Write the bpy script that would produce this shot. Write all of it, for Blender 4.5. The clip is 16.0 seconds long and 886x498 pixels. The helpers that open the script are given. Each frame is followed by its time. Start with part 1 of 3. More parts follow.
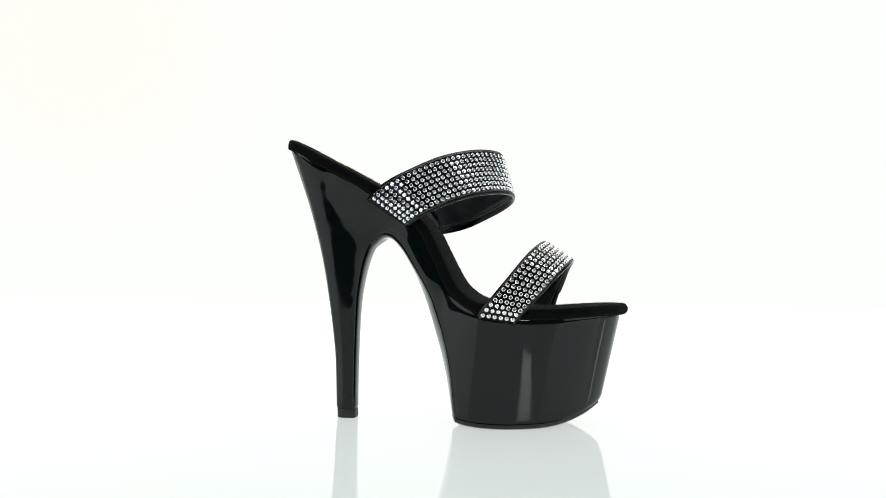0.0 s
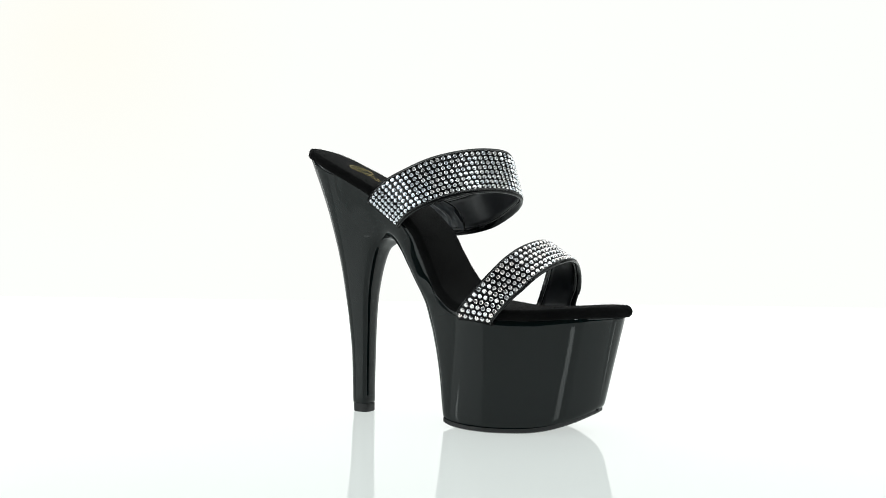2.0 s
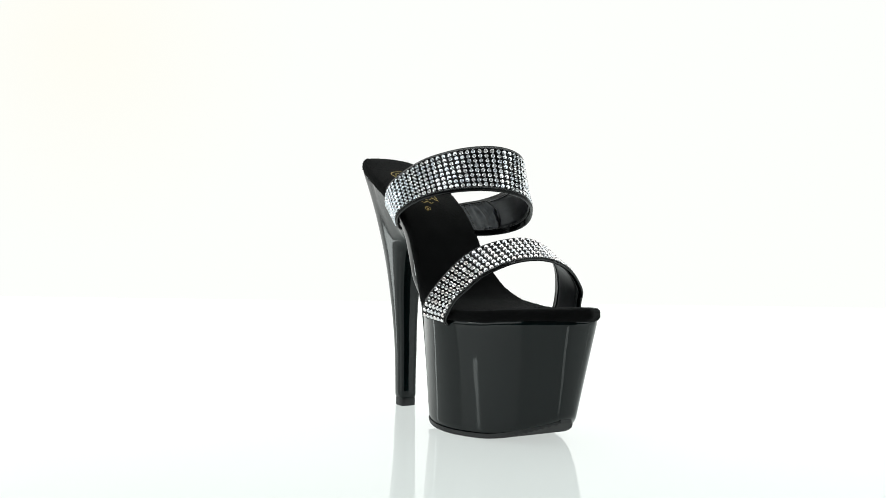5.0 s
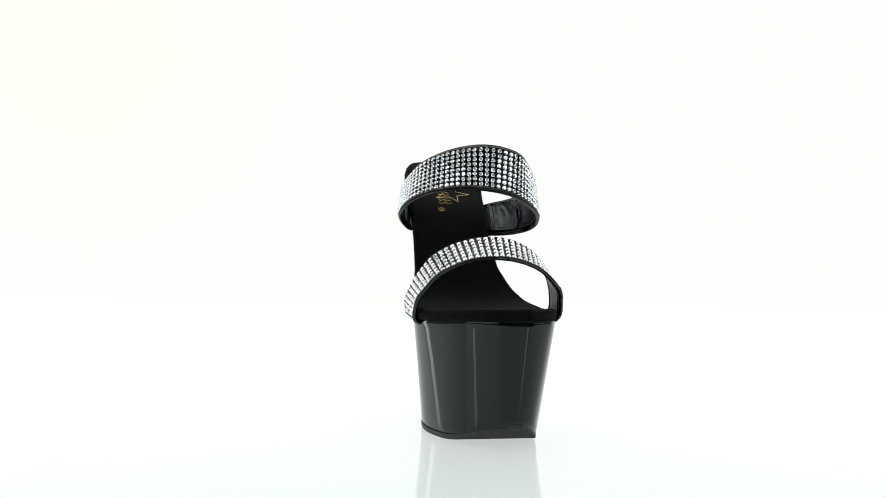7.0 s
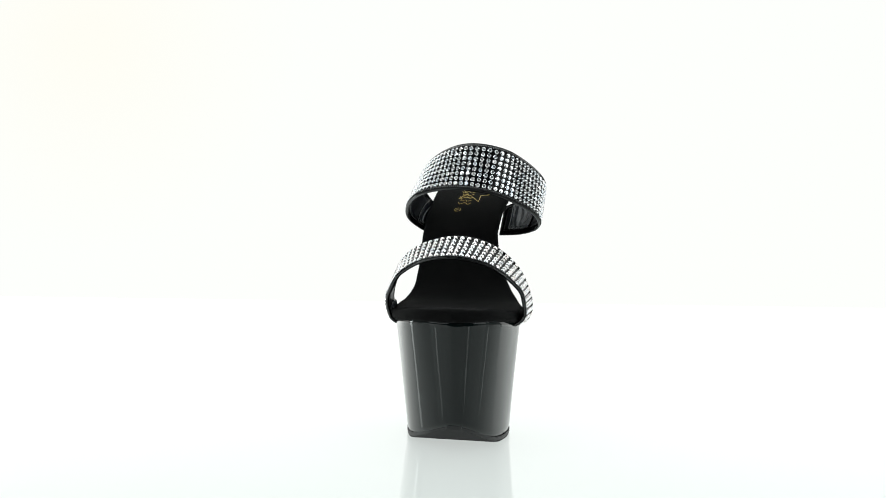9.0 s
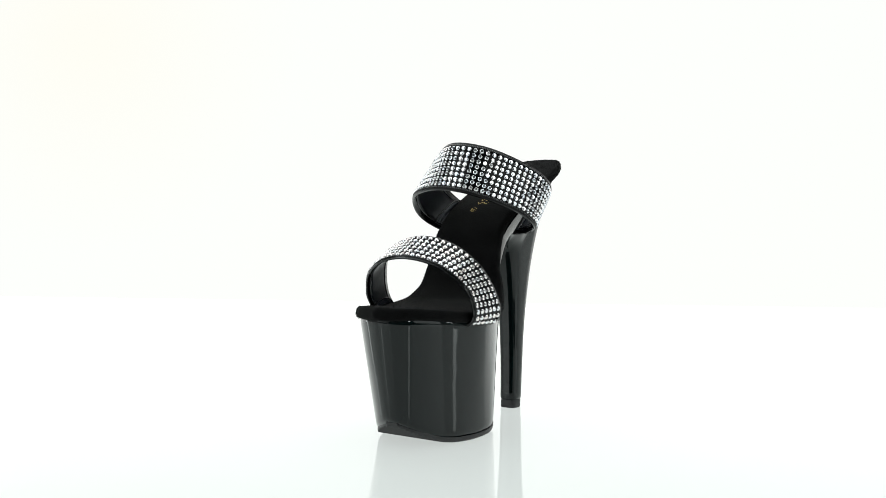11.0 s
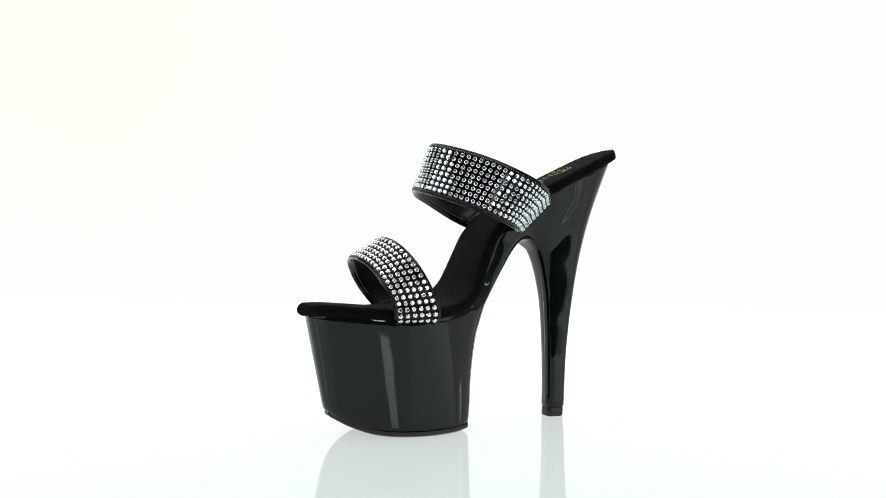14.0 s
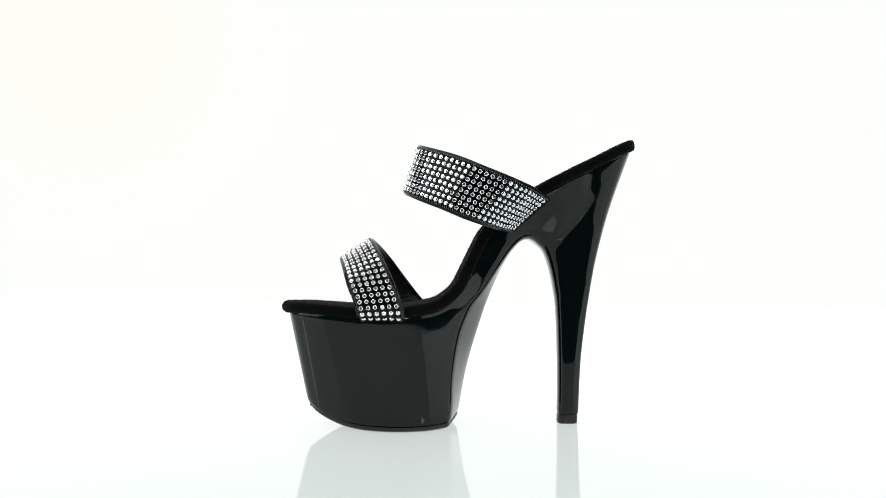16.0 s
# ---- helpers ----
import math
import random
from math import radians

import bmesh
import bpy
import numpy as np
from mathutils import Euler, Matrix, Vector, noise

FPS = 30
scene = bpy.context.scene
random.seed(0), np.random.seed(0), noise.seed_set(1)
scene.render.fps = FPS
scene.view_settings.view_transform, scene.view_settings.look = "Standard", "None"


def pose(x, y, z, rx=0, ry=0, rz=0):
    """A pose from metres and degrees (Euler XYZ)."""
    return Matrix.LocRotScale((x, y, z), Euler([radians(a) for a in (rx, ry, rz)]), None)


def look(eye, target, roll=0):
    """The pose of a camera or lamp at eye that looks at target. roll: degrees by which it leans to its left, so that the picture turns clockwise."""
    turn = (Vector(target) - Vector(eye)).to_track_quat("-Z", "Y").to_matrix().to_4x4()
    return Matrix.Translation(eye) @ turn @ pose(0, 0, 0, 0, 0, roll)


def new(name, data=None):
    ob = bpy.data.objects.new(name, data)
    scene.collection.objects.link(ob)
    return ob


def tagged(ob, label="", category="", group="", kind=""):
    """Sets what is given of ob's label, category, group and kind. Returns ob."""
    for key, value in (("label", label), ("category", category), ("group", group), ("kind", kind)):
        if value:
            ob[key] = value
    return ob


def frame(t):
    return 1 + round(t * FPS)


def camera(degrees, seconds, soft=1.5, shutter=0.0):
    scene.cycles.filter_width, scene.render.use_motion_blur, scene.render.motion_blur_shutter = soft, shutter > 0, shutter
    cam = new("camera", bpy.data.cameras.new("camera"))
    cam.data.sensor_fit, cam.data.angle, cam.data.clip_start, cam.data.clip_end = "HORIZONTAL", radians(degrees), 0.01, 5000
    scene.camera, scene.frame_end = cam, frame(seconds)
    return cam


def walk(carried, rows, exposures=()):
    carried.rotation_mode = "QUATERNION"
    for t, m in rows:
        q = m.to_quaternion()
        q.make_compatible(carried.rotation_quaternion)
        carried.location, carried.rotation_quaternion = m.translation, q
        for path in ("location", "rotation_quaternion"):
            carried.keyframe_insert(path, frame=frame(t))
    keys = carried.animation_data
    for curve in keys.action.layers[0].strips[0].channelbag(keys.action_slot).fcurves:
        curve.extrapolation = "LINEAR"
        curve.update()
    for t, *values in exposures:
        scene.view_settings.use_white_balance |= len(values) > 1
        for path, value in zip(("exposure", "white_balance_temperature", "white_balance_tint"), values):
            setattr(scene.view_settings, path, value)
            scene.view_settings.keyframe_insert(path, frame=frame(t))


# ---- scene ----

MM = 0.001

# ---------------------------------------------------------------- camera
cam = camera(57.68, 16.0, soft=0.8)
EYE = (0.0, -0.5355, 0.0995)
AIM = (EYE[0] - 0.018192, EYE[1] + 0.99947, EYE[2] + 0.026997)
walk(cam, [(0, look(EYE, AIM, 0.728)), (16, look(EYE, AIM, 0.728))])

# ---------------------------------------------------------------- light
scene.view_settings.exposure = 0.0
world = bpy.data.worlds.new("studio_air")
scene.world = world
world.use_nodes = True
world.node_tree.nodes["Background"].inputs["Color"].default_value = (1.0, 1.0, 1.0, 1)
world.node_tree.nodes["Background"].inputs["Strength"].default_value = 0.1


def softbox(name, eye, target, width, height, watts, color=(0.93, 1.0, 0.985)):
    data = bpy.data.lights.new(name, "AREA")
    data.shape, data.size, data.size_y = "RECTANGLE", width, height
    data.energy, data.color = watts, color
    ob = new(name, data)
    ob.matrix_world = look(eye, target)
    return ob


softbox("overhead_softbox", (0.0, 0.3, 1.75), (0.0, 0.2, 0.0), 2.2, 1.8, 13)
softbox("side_softbox", (-1.15, -0.65, 0.62), (0.0, 0.0, 0.15), 1.2, 1.1, 6.5)
softbox("side_softbox", (1.15, -0.65, 0.62), (0.0, 0.0, 0.15), 1.2, 1.1, 5.6)
softbox("strip_light", (0.57, -1.20, 0.61), (0.0, 0.0, 0.1), 0.11, 0.38, 1.8)
softbox("strip_light", (-1.05, -0.32, 0.48), (0.0, 0.0, 0.1), 0.05, 0.36, 0.6)
softbox("strip_light", (-1.4, 0.95, 0.42), (0.0, 0.0, 0.1), 0.10, 0.8, 1.3)
softbox("strip_light", (1.15, 0.06, 0.34), (0.0, 0.0, 0.1), 0.05, 0.30, 0.35)


# ---------------------------------------------------------------- materials
def material(name):
    m = bpy.data.materials.new(name)
    m.use_nodes = True
    return m, m.node_tree.nodes, m.node_tree.links, m.node_tree.nodes["Principled BSDF"]


def link_noise(nodes, links, scale, detail=4.0, rough=0.6, coord="Object"):
    tc = nodes.new("ShaderNodeTexCoord")
    n = nodes.new("ShaderNodeTexNoise")
    n.inputs["Scale"].default_value, n.inputs["Detail"].default_value = scale, detail
    n.inputs["Roughness"].default_value = rough
    links.new(tc.outputs[coord], n.inputs["Vector"])
    return n


def ramp(nodes, links, source, stops):
    r = nodes.new("ShaderNodeValToRGB")
    els = r.color_ramp.elements
    while len(els) < len(stops):
        els.new(0.5)
    for e, (p, c) in zip(els, stops):
        e.position, e.color = p, (*c, 1) if len(c) == 3 else c
    links.new(source, r.inputs["Fac"])
    return r


def bump(nodes, links, bsdf, height, strength, distance):
    b = nodes.new("ShaderNodeBump")
    b.inputs["Strength"].default_value, b.inputs["Distance"].default_value = strength, distance
    links.new(height, b.inputs["Height"])
    links.new(b.outputs["Normal"], bsdf.inputs["Normal"])
    return b


def gloss_black():
    m, nodes, links, bsdf = material("glossy_black_plastic")
    n = link_noise(nodes, links, 90)
    r = ramp(nodes, links, n.outputs["Fac"], [(0.3, (0.0006, 0.0030, 0.0032)), (0.8, (0.0012, 0.0046, 0.0048))])
    links.new(r.outputs["Color"], bsdf.inputs["Base Color"])
    s = link_noise(nodes, links, 25, 6)
    k = ramp(nodes, links, s.outputs["Fac"], [(0.45, (0.045,) * 3), (0.64, (0.075,) * 3), (0.74, (0.16,) * 3)])
    links.new(k.outputs["Color"], bsdf.inputs["Roughness"])
    w = link_noise(nodes, links, 34, 0.6)
    bump(nodes, links, bsdf, w.outputs["Fac"], 0.2, 0.0016)
    bsdf.inputs["IOR"].default_value = 1.4
    return m


def suede():
    m, nodes, links, bsdf = material("black_suede")
    n = link_noise(nodes, links, 60, 5)
    r = ramp(nodes, links, n.outputs["Fac"], [(0.3, (0.0016, 0.0017, 0.0019)), (0.75, (0.0045, 0.0045, 0.0048))])
    links.new(r.outputs["Color"], bsdf.inputs["Base Color"])
    bsdf.inputs["Roughness"].default_value = 0.95
    bsdf.inputs["Specular IOR Level"].default_value = 0.08
    bsdf.inputs["Sheen Weight"].default_value = 0.03
    f = link_noise(nodes, links, 2600, 2)
    bump(nodes, links, bsdf, f.outputs["Fac"], 0.6, 0.0004)
    return m


def rubber():
    m, nodes, links, bsdf = material("black_rubber")
    n = link_noise(nodes, links, 300, 4)
    r = ramp(nodes, links, n.outputs["Fac"], [(0.3, (0.006, 0.0065, 0.007)), (0.8, (0.013, 0.014, 0.015))])
    links.new(r.outputs["Color"], bsdf.inputs["Base Color"])
    bsdf.inputs["Roughness"].default_value = 0.5
    bump(nodes, links, bsdf, n.outputs["Fac"], 0.3, 0.0002)
    return m


def patent(name, ior):
    m, nodes, links, bsdf = material(name)
    n = link_noise(nodes, links, 500, 4)
    r = ramp(nodes, links, n.outputs["Fac"], [(0.3, (0.0012, 0.0014, 0.0016)), (0.8, (0.004, 0.0045, 0.005))])
    links.new(r.outputs["Color"], bsdf.inputs["Base Color"])
    bsdf.inputs["Roughness"].default_value = 0.08
    bump(nodes, links, bsdf, n.outputs["Fac"], 0.2, 0.0006)
    bsdf.inputs["IOR"].default_value = ior
    return m


def thread():
    m, nodes, links, bsdf = material("shiny_black_thread")
    n = link_noise(nodes, links, 400, 3)
    r = ramp(nodes, links, n.outputs["Fac"], [(0.3, (0.003, 0.003, 0.0035)), (0.8, (0.012, 0.012, 0.014))])
    links.new(r.outputs["Color"], bsdf.inputs["Base Color"])
    bsdf.inputs["Roughness"].default_value = 0.12
    bsdf.inputs["IOR"].default_value = 2.1
    return m


def lining():
    m, nodes, links, bsdf = material("black_strap_lining")
    n = link_noise(nodes, links, 160, 5)
    r = ramp(nodes, links, n.outputs["Fac"], [(0.3, (0.010, 0.011, 0.013)), (0.8, (0.022, 0.023, 0.027))])
    links.new(r.outputs["Color"], bsdf.inputs["Base Color"])
    bsdf.inputs["Roughness"].default_value = 0.38
    bump(nodes, links, bsdf, n.outputs["Fac"], 0.4, 0.0006)
    return m


def crinkled():
    m, nodes, links, bsdf = material("crinkled_black_elastic")
    tc = nodes.new("ShaderNodeTexCoord")
    mp = nodes.new("ShaderNodeMapping")
    mp.inputs["Scale"].default_value = (1.0, 1.0, 0.35)
    n = nodes.new("ShaderNodeTexNoise")
    n.inputs["Scale"].default_value, n.inputs["Detail"].default_value = 260, 4
    links.new(tc.outputs["Object"], mp.inputs["Vector"])
    links.new(mp.outputs["Vector"], n.inputs["Vector"])
    r = ramp(nodes, links, n.outputs["Fac"], [(0.3, (0.006, 0.008, 0.011)), (0.8, (0.026, 0.032, 0.042))])
    links.new(r.outputs["Color"], bsdf.inputs["Base Color"])
    bsdf.inputs["Roughness"].default_value = 0.3
    bump(nodes, links, bsdf, n.outputs["Fac"], 0.4, 0.0014)
    return m


def crystal(name, cool, clear, warm):
    m, nodes, links, bsdf = material(name)
    info = nodes.new("ShaderNodeObjectInfo")
    r = ramp(nodes, links, info.outputs["Random"], [(0.0, cool), (0.5, clear), (1.0, warm)])
    links.new(r.outputs["Color"], bsdf.inputs["Base Color"])
    bsdf.inputs["Metallic"].default_value = 1.0
    bsdf.inputs["Roughness"].default_value = 0.1
    bsdf.inputs["Coat Weight"].default_value = 1.0
    bsdf.inputs["Coat Roughness"].default_value = 0.02
    return m


def gold():
    m, nodes, links, bsdf = material("gold_foil_print")
    n = link_noise(nodes, links, 700, 3)
    r = ramp(nodes, links, n.outputs["Fac"], [(0.3, (0.55, 0.40, 0.10)), (0.75, (0.85, 0.68, 0.25))])
    links.new(r.outputs["Color"], bsdf.inputs["Base Color"])
    bsdf.inputs["Metallic"].default_value = 0.9
    bsdf.inputs["Roughness"].default_value = 0.4
    return m


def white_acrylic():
    m, nodes, links, bsdf = material("white_acrylic_added_glow")
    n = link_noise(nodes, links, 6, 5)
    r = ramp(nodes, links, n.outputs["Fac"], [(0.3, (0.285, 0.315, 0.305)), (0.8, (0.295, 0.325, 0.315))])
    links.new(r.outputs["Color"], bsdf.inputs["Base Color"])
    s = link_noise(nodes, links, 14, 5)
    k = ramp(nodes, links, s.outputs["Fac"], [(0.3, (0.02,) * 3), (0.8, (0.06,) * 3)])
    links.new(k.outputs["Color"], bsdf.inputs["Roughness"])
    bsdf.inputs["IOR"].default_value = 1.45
    # emission added over a darkened base, to thin the shoe's shadow
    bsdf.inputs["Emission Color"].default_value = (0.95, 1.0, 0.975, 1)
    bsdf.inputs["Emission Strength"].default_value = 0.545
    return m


def white_wall():
    m, nodes, links, bsdf = material("white_studio_paint")
    n = link_noise(nodes, links, 9, 6)
    r = ramp(nodes, links, n.outputs["Fac"], [(0.3, (0.76, 0.77, 0.765)), (0.8, (0.80, 0.805, 0.80))])
    links.new(r.outputs["Color"], bsdf.inputs["Base Color"])
    bsdf.inputs["Roughness"].default_value = 0.9
    return m


def grey_wall():
    # unseen side walls, greyed so the gloss mirrors no hard tone edge
    m, nodes, links, bsdf = material("grey_side_surround")
    n = link_noise(nodes, links, 9, 6)
    r = ramp(nodes, links, n.outputs["Fac"], [(0.3, (0.24, 0.245, 0.245)), (0.8, (0.28, 0.285, 0.285))])
    links.new(r.outputs["Color"], bsdf.inputs["Base Color"])
    bsdf.inputs["Roughness"].default_value = 0.9
    return m


def dark_surround():
    # unseen wall and floor, added dark so gloss and stones mirror darkness
    m, nodes, links, bsdf = material("dark_grey_surround")
    n = link_noise(nodes, links, 9, 6)
    r = ramp(nodes, links, n.outputs["Fac"], [(0.3, (0.10, 0.105, 0.11)), (0.8, (0.14, 0.145, 0.15))])
    links.new(r.outputs["Color"], bsdf.inputs["Base Color"])
    bsdf.inputs["Roughness"].default_value = 0.95
    return m


def glowing_backdrop():
    m, nodes, links, bsdf = material("glowing_white_panel")
    # added glow; warm light is painted in at the view's upper left
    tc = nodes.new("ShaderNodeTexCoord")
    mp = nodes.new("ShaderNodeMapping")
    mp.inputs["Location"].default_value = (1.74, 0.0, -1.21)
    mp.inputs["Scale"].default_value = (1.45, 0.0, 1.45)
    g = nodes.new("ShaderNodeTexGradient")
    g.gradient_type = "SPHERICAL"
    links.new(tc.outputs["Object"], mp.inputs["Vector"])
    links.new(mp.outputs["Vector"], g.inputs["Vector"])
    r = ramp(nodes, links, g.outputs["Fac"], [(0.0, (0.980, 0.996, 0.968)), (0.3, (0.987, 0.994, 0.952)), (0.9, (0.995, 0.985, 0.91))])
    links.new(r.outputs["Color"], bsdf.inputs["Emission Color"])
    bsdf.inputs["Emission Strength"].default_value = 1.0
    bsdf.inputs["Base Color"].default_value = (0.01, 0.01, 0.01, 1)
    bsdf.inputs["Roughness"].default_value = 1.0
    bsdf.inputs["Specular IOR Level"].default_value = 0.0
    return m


GLOSS, SUEDE, RUBBER, PATENT, LINING = gloss_black(), suede(), rubber(), patent("black_patent_leather", 1.25), lining()
PIPING = patent("glossy_patent_edge", 1.5)
CRINKLE, GOLD, THREAD = crinkled(), gold(), thread()
CLEAR_CRYSTAL = crystal("foiled_crystal", (0.82, 0.85, 0.92), (0.93, 0.93, 0.95), (0.97, 0.93, 0.94))
# toe strap stones: warm side light painted into the foil colour
WARM_LIT_CRYSTAL = crystal("warm_lit_foiled_crystal", (0.86, 0.86, 0.90), (0.95, 0.91, 0.92), (0.98, 0.89, 0.88))
ACRYLIC, WALL, GREY, DARK_SURROUND, GLOW_PANEL = white_acrylic(), white_wall(), grey_wall(), dark_surround(), glowing_backdrop()


# ---------------------------------------------------------------- mesh helpers
def part(name, bm, mat, parent=None, label="", smooth=True):
    me = bpy.data.meshes.new(name)
    bmesh.ops.recalc_face_normals(bm, faces=bm.faces)
    for f in bm.faces:
        f.smooth = smooth
    bm.to_mesh(me)
    bm.free()
    me.materials.append(mat)
    ob = new(name, me)
    ob.parent = parent
    return tagged(ob, label)


def spline(points, n, closed=False):
    """n points along a centripetal-like Catmull-Rom curve, evenly spaced by arc length."""
    p = np.array(points, float)
    p = np.vstack([p[-1], p, p[0], p[1]]) if closed else np.vstack([2 * p[0] - p[1], p, 2 * p[-1] - p[-2]])
    out = []
    for i in range(1, len(p) - 2):
        t = np.linspace(0, 1, 24, endpoint=False)[:, None]
        a, b, c, d = p[i - 1], p[i], p[i + 1], p[i + 2]
        out.append(0.5 * (2 * b + (c - a) * t + (2 * a - 5 * b + 4 * c - d) * t ** 2 + (3 * b - a - 3 * c + d) * t ** 3))
    q = np.vstack(out + [p[-2:-1] if not closed else p[1:2]])
    s = np.concatenate([[0], np.cumsum(np.linalg.norm(np.diff(q, axis=0), axis=1))])
    u = np.linspace(0, s[-1], n, endpoint=not closed)
    return np.stack([np.interp(u, s, q[:, k]) for k in range(q.shape[1])], axis=1)


def grid_mesh(bm, rows, close_u=False, close_v=False):
    """Faces over a grid of points: rows[i][j]."""
    vs = [[bm.verts.new(Vector(p) * MM) for p in row] for row in rows]
    nu, nv = len(vs), len(vs[0])
    for i in range(nu if close_u else nu - 1):
        for j in range(nv if close_v else nv - 1):
            a, b = vs[i][j], vs[(i + 1) % nu][j]
            c, d = vs[(i + 1) % nu][(j + 1) % nv], vs[i][(j + 1) % nv]
            if len({a, b, c, d}) == 4:
                bm.faces.new((a, b, c, d))
    return vs


def tube(bm, pts, r, sides=6, closed=False):
    pts = np.array(pts, float)
    rows = []
    for i, p in enumerate(pts):
        a = pts[(i - 1) % len(pts)] if closed or i else p
        b = pts[(i + 1) % len(pts)] if closed or i < len(pts) - 1 else p
        t = (b - a) / (np.linalg.norm(b - a) + 1e-9)
        ref = np.array((0, 0, 1.0)) if abs(t[2]) < 0.9 else np.array((1.0, 0, 0))
        n = np.cross(t, ref)
        n /= np.linalg.norm(n)
        m = np.cross(t, n)
        rows.append([p + r * (math.cos(k) * n + math.sin(k) * m) for k in np.linspace(0, 2 * math.pi, sides, endpoint=False)])
    vs = grid_mesh(bm, rows, close_u=closed, close_v=True)
    if not closed:
        bm.faces.new(vs[0])
        bm.faces.new(vs[-1])


# ---------------------------------------------------------------- the studio
def studio():
    def slab(name, lo, hi, mat, label, category):
        b = bmesh.new()
        bmesh.ops.create_cube(b, size=1)
        for v in b.verts:
            v.co = Vector([lo[k] + (v.co[k] + 0.5) * (hi[k] - lo[k]) for k in range(3)])
        tagged(part(name, b, mat, smooth=False), label, category, kind="structure")

    slab("table_surface", (-2.5, -0.33, -0.75), (2.5, 2.0, 0.0), ACRYLIC, "glossy white acrylic table with added glow and mirror reflections", "table surface")
    slab("floor", (-2.56, -2.56, -0.81), (2.56, 2.06, -0.75), DARK_SURROUND, "unseen dark grey floor, added for dark reflections", "floor")
    slab("backdrop", (-2.5, 2.0, -0.75), (2.5, 2.06, 2.4), GLOW_PANEL, "plain white studio backdrop panel, glowing, warm light painted upper left", "backdrop")
    slab("wall_west", (-2.56, -2.5, -0.75), (-2.5, 2.06, 2.4), GREY, "unseen grey side wall, toned for softer reflections", "wall")
    slab("wall_east", (2.5, -2.5, -0.75), (2.56, 2.06, 2.4), GREY, "unseen grey side wall, toned for softer reflections", "wall")
    slab("wall_south", (-2.56, -2.56, -0.75), (2.56, -2.5, 2.4), DARK_SURROUND, "unseen dark grey wall, added for dark reflections", "wall")
    slab("ceiling", (-2.56, -2.56, 2.4), (2.56, 2.06, 2.46), WALL, "plain white painted studio ceiling", "ceiling")


studio()

# ---------------------------------------------------------------- the shoe's lines, in millimetres, toe along +x
FOOTBED = spline([(112.6, 79.0), (108, 79.6), (96, 79.6), (78, 78.4), (60, 77.2), (40, 77.6), (24, 79.8), (14.7, 82.3), (7.3, 87.6), (2.8, 93), (-2.3, 103.2),
                  (-7.6, 114.4), (-15, 128), (-30, 142.8), (-50, 155.6), (-70.5, 166.7), (-89.3, 176.2), (-104, 183.8), (-111, 186.8), (-115.6, 187.4)], 140)
EDGE = np.array([(-116.2, -6, 6), (-115.2, -10.5, 10.5), (-113.4, -15.2, 15.2), (-110.5, -19.2, 19.2), (-106, -22.4, 22.4), (-100, -24.8, 24.8), (-93, -26.5, 26.5), (-80, -27.8, 27.8), (-65, -28.5, 28), (-50, -28.5, 26.5),
                 (-30, -28.5, 24.5), (-15, -28.0, 23.8), (-8, -27.8, 25.6), (-2.3, -27.8, 28.5), (3, -28.6, 34.6), (8, -30.2, 38.8), (13, -32.2, 42.2), (20, -34.2, 45.4), (30, -34.2, 48.2),
                 (40, -32.5, 49.7), (50, -30.1, 49.5), (60, -26.7, 48.3), (70, -22.4, 46.8), (80, -17.1, 44.8), (90, -10.5, 42), (98, -3.5, 38.5), (104, 4, 34.2), (108, 11, 29.5), (110.5, 17, 25), (112.5, 20, 22)])


def insole_sides(x):
    return np.interp(x, EDGE[:, 0], EDGE[:, 1]), np.interp(x, EDGE[:, 0], EDGE[:, 2])


def curve_frames(c):
    t = np.gradient(c, axis=0)
    t /= np.linalg.norm(t, axis=1)[:, None]
    return t, np.stack([t[:, 1], -t[:, 0]], axis=1)


# platform outlines, high and low; the flanks run on past the arch, which cuts them off
PLAN_TOP = spline([(-27, -6), (-26, -14.5), (-17, -18.6), (-6, -22.6), (6, -27.3), (19, -31.1), (31, -31.7), (42, -29.7), (60.3, -23.2), (81, -13.8), (96.6, -0.9), (105.4, 14.1), (106.1, 27.2), (97, 37.6), (78.1, 44), (56.1, 47), (40.8, 47.6), (24.3, 43.0), (11, 37.6), (0.2, 32.4), (-12, 26.2), (-25, 19), (-27, 9)], 200, True)
PLAN_LOW = spline([(-15, -5), (-14, -13.5), (-7, -17.4), (-1.4, -19.9), (5, -22.4), (13, -24.2), (22, -24.8), (32, -23.8), (41.5, -21.2), (58.4, -15.5), (73, -6.9), (84.2, 3.3), (91.6, 14.4), (92, 23.2), (83, 30.7), (65.1, 36.8), (44.2, 39.8), (23.1, 39.0), (11, 35.0), (4, 31.0), (-6, 24.8), (-13.5, 18.5), (-15, 8)], 200, True)


def eased(outline, reach):
    """The same closed outline with its bends evened out."""
    k = np.exp(-0.5 * (np.arange(-3 * reach, 3 * reach + 1) / reach) ** 2)
    k /= k.sum()
    return sum(w * np.roll(outline, i - 3 * reach, axis=0) for i, w in enumerate(k))


PLAN_TOP, PLAN_LOW = eased(PLAN_TOP, 3), eased(PLAN_LOW, 3)
SOLE_X = (-3, 0, 3, 8, 17, 28, 38, 50, 60, 70, 80, 88, 96)
SOLE_Z = (5.5, 4.2, 3.0, 1.7, 0.7, 0.2, 0.0, 0.3, 1.0, 2.8, 6.2, 10.0, 15.0)
BACK_Z = (0, 36, 55, 82, 108, 135, 154, 178, 190)
BACK_X = (-80.7, -82, -83.7, -87.3, -91.8, -98.4, -104.3, -112.6, -116.5)
BREAST_X = ((0, 18, 55, 78, 89, 100, 110, 119, 128, 140, 190), (-67.2, -67.8, -67.2, -66, -64.5, -62.3, -59.2, -54.5, -46, -40, -40))
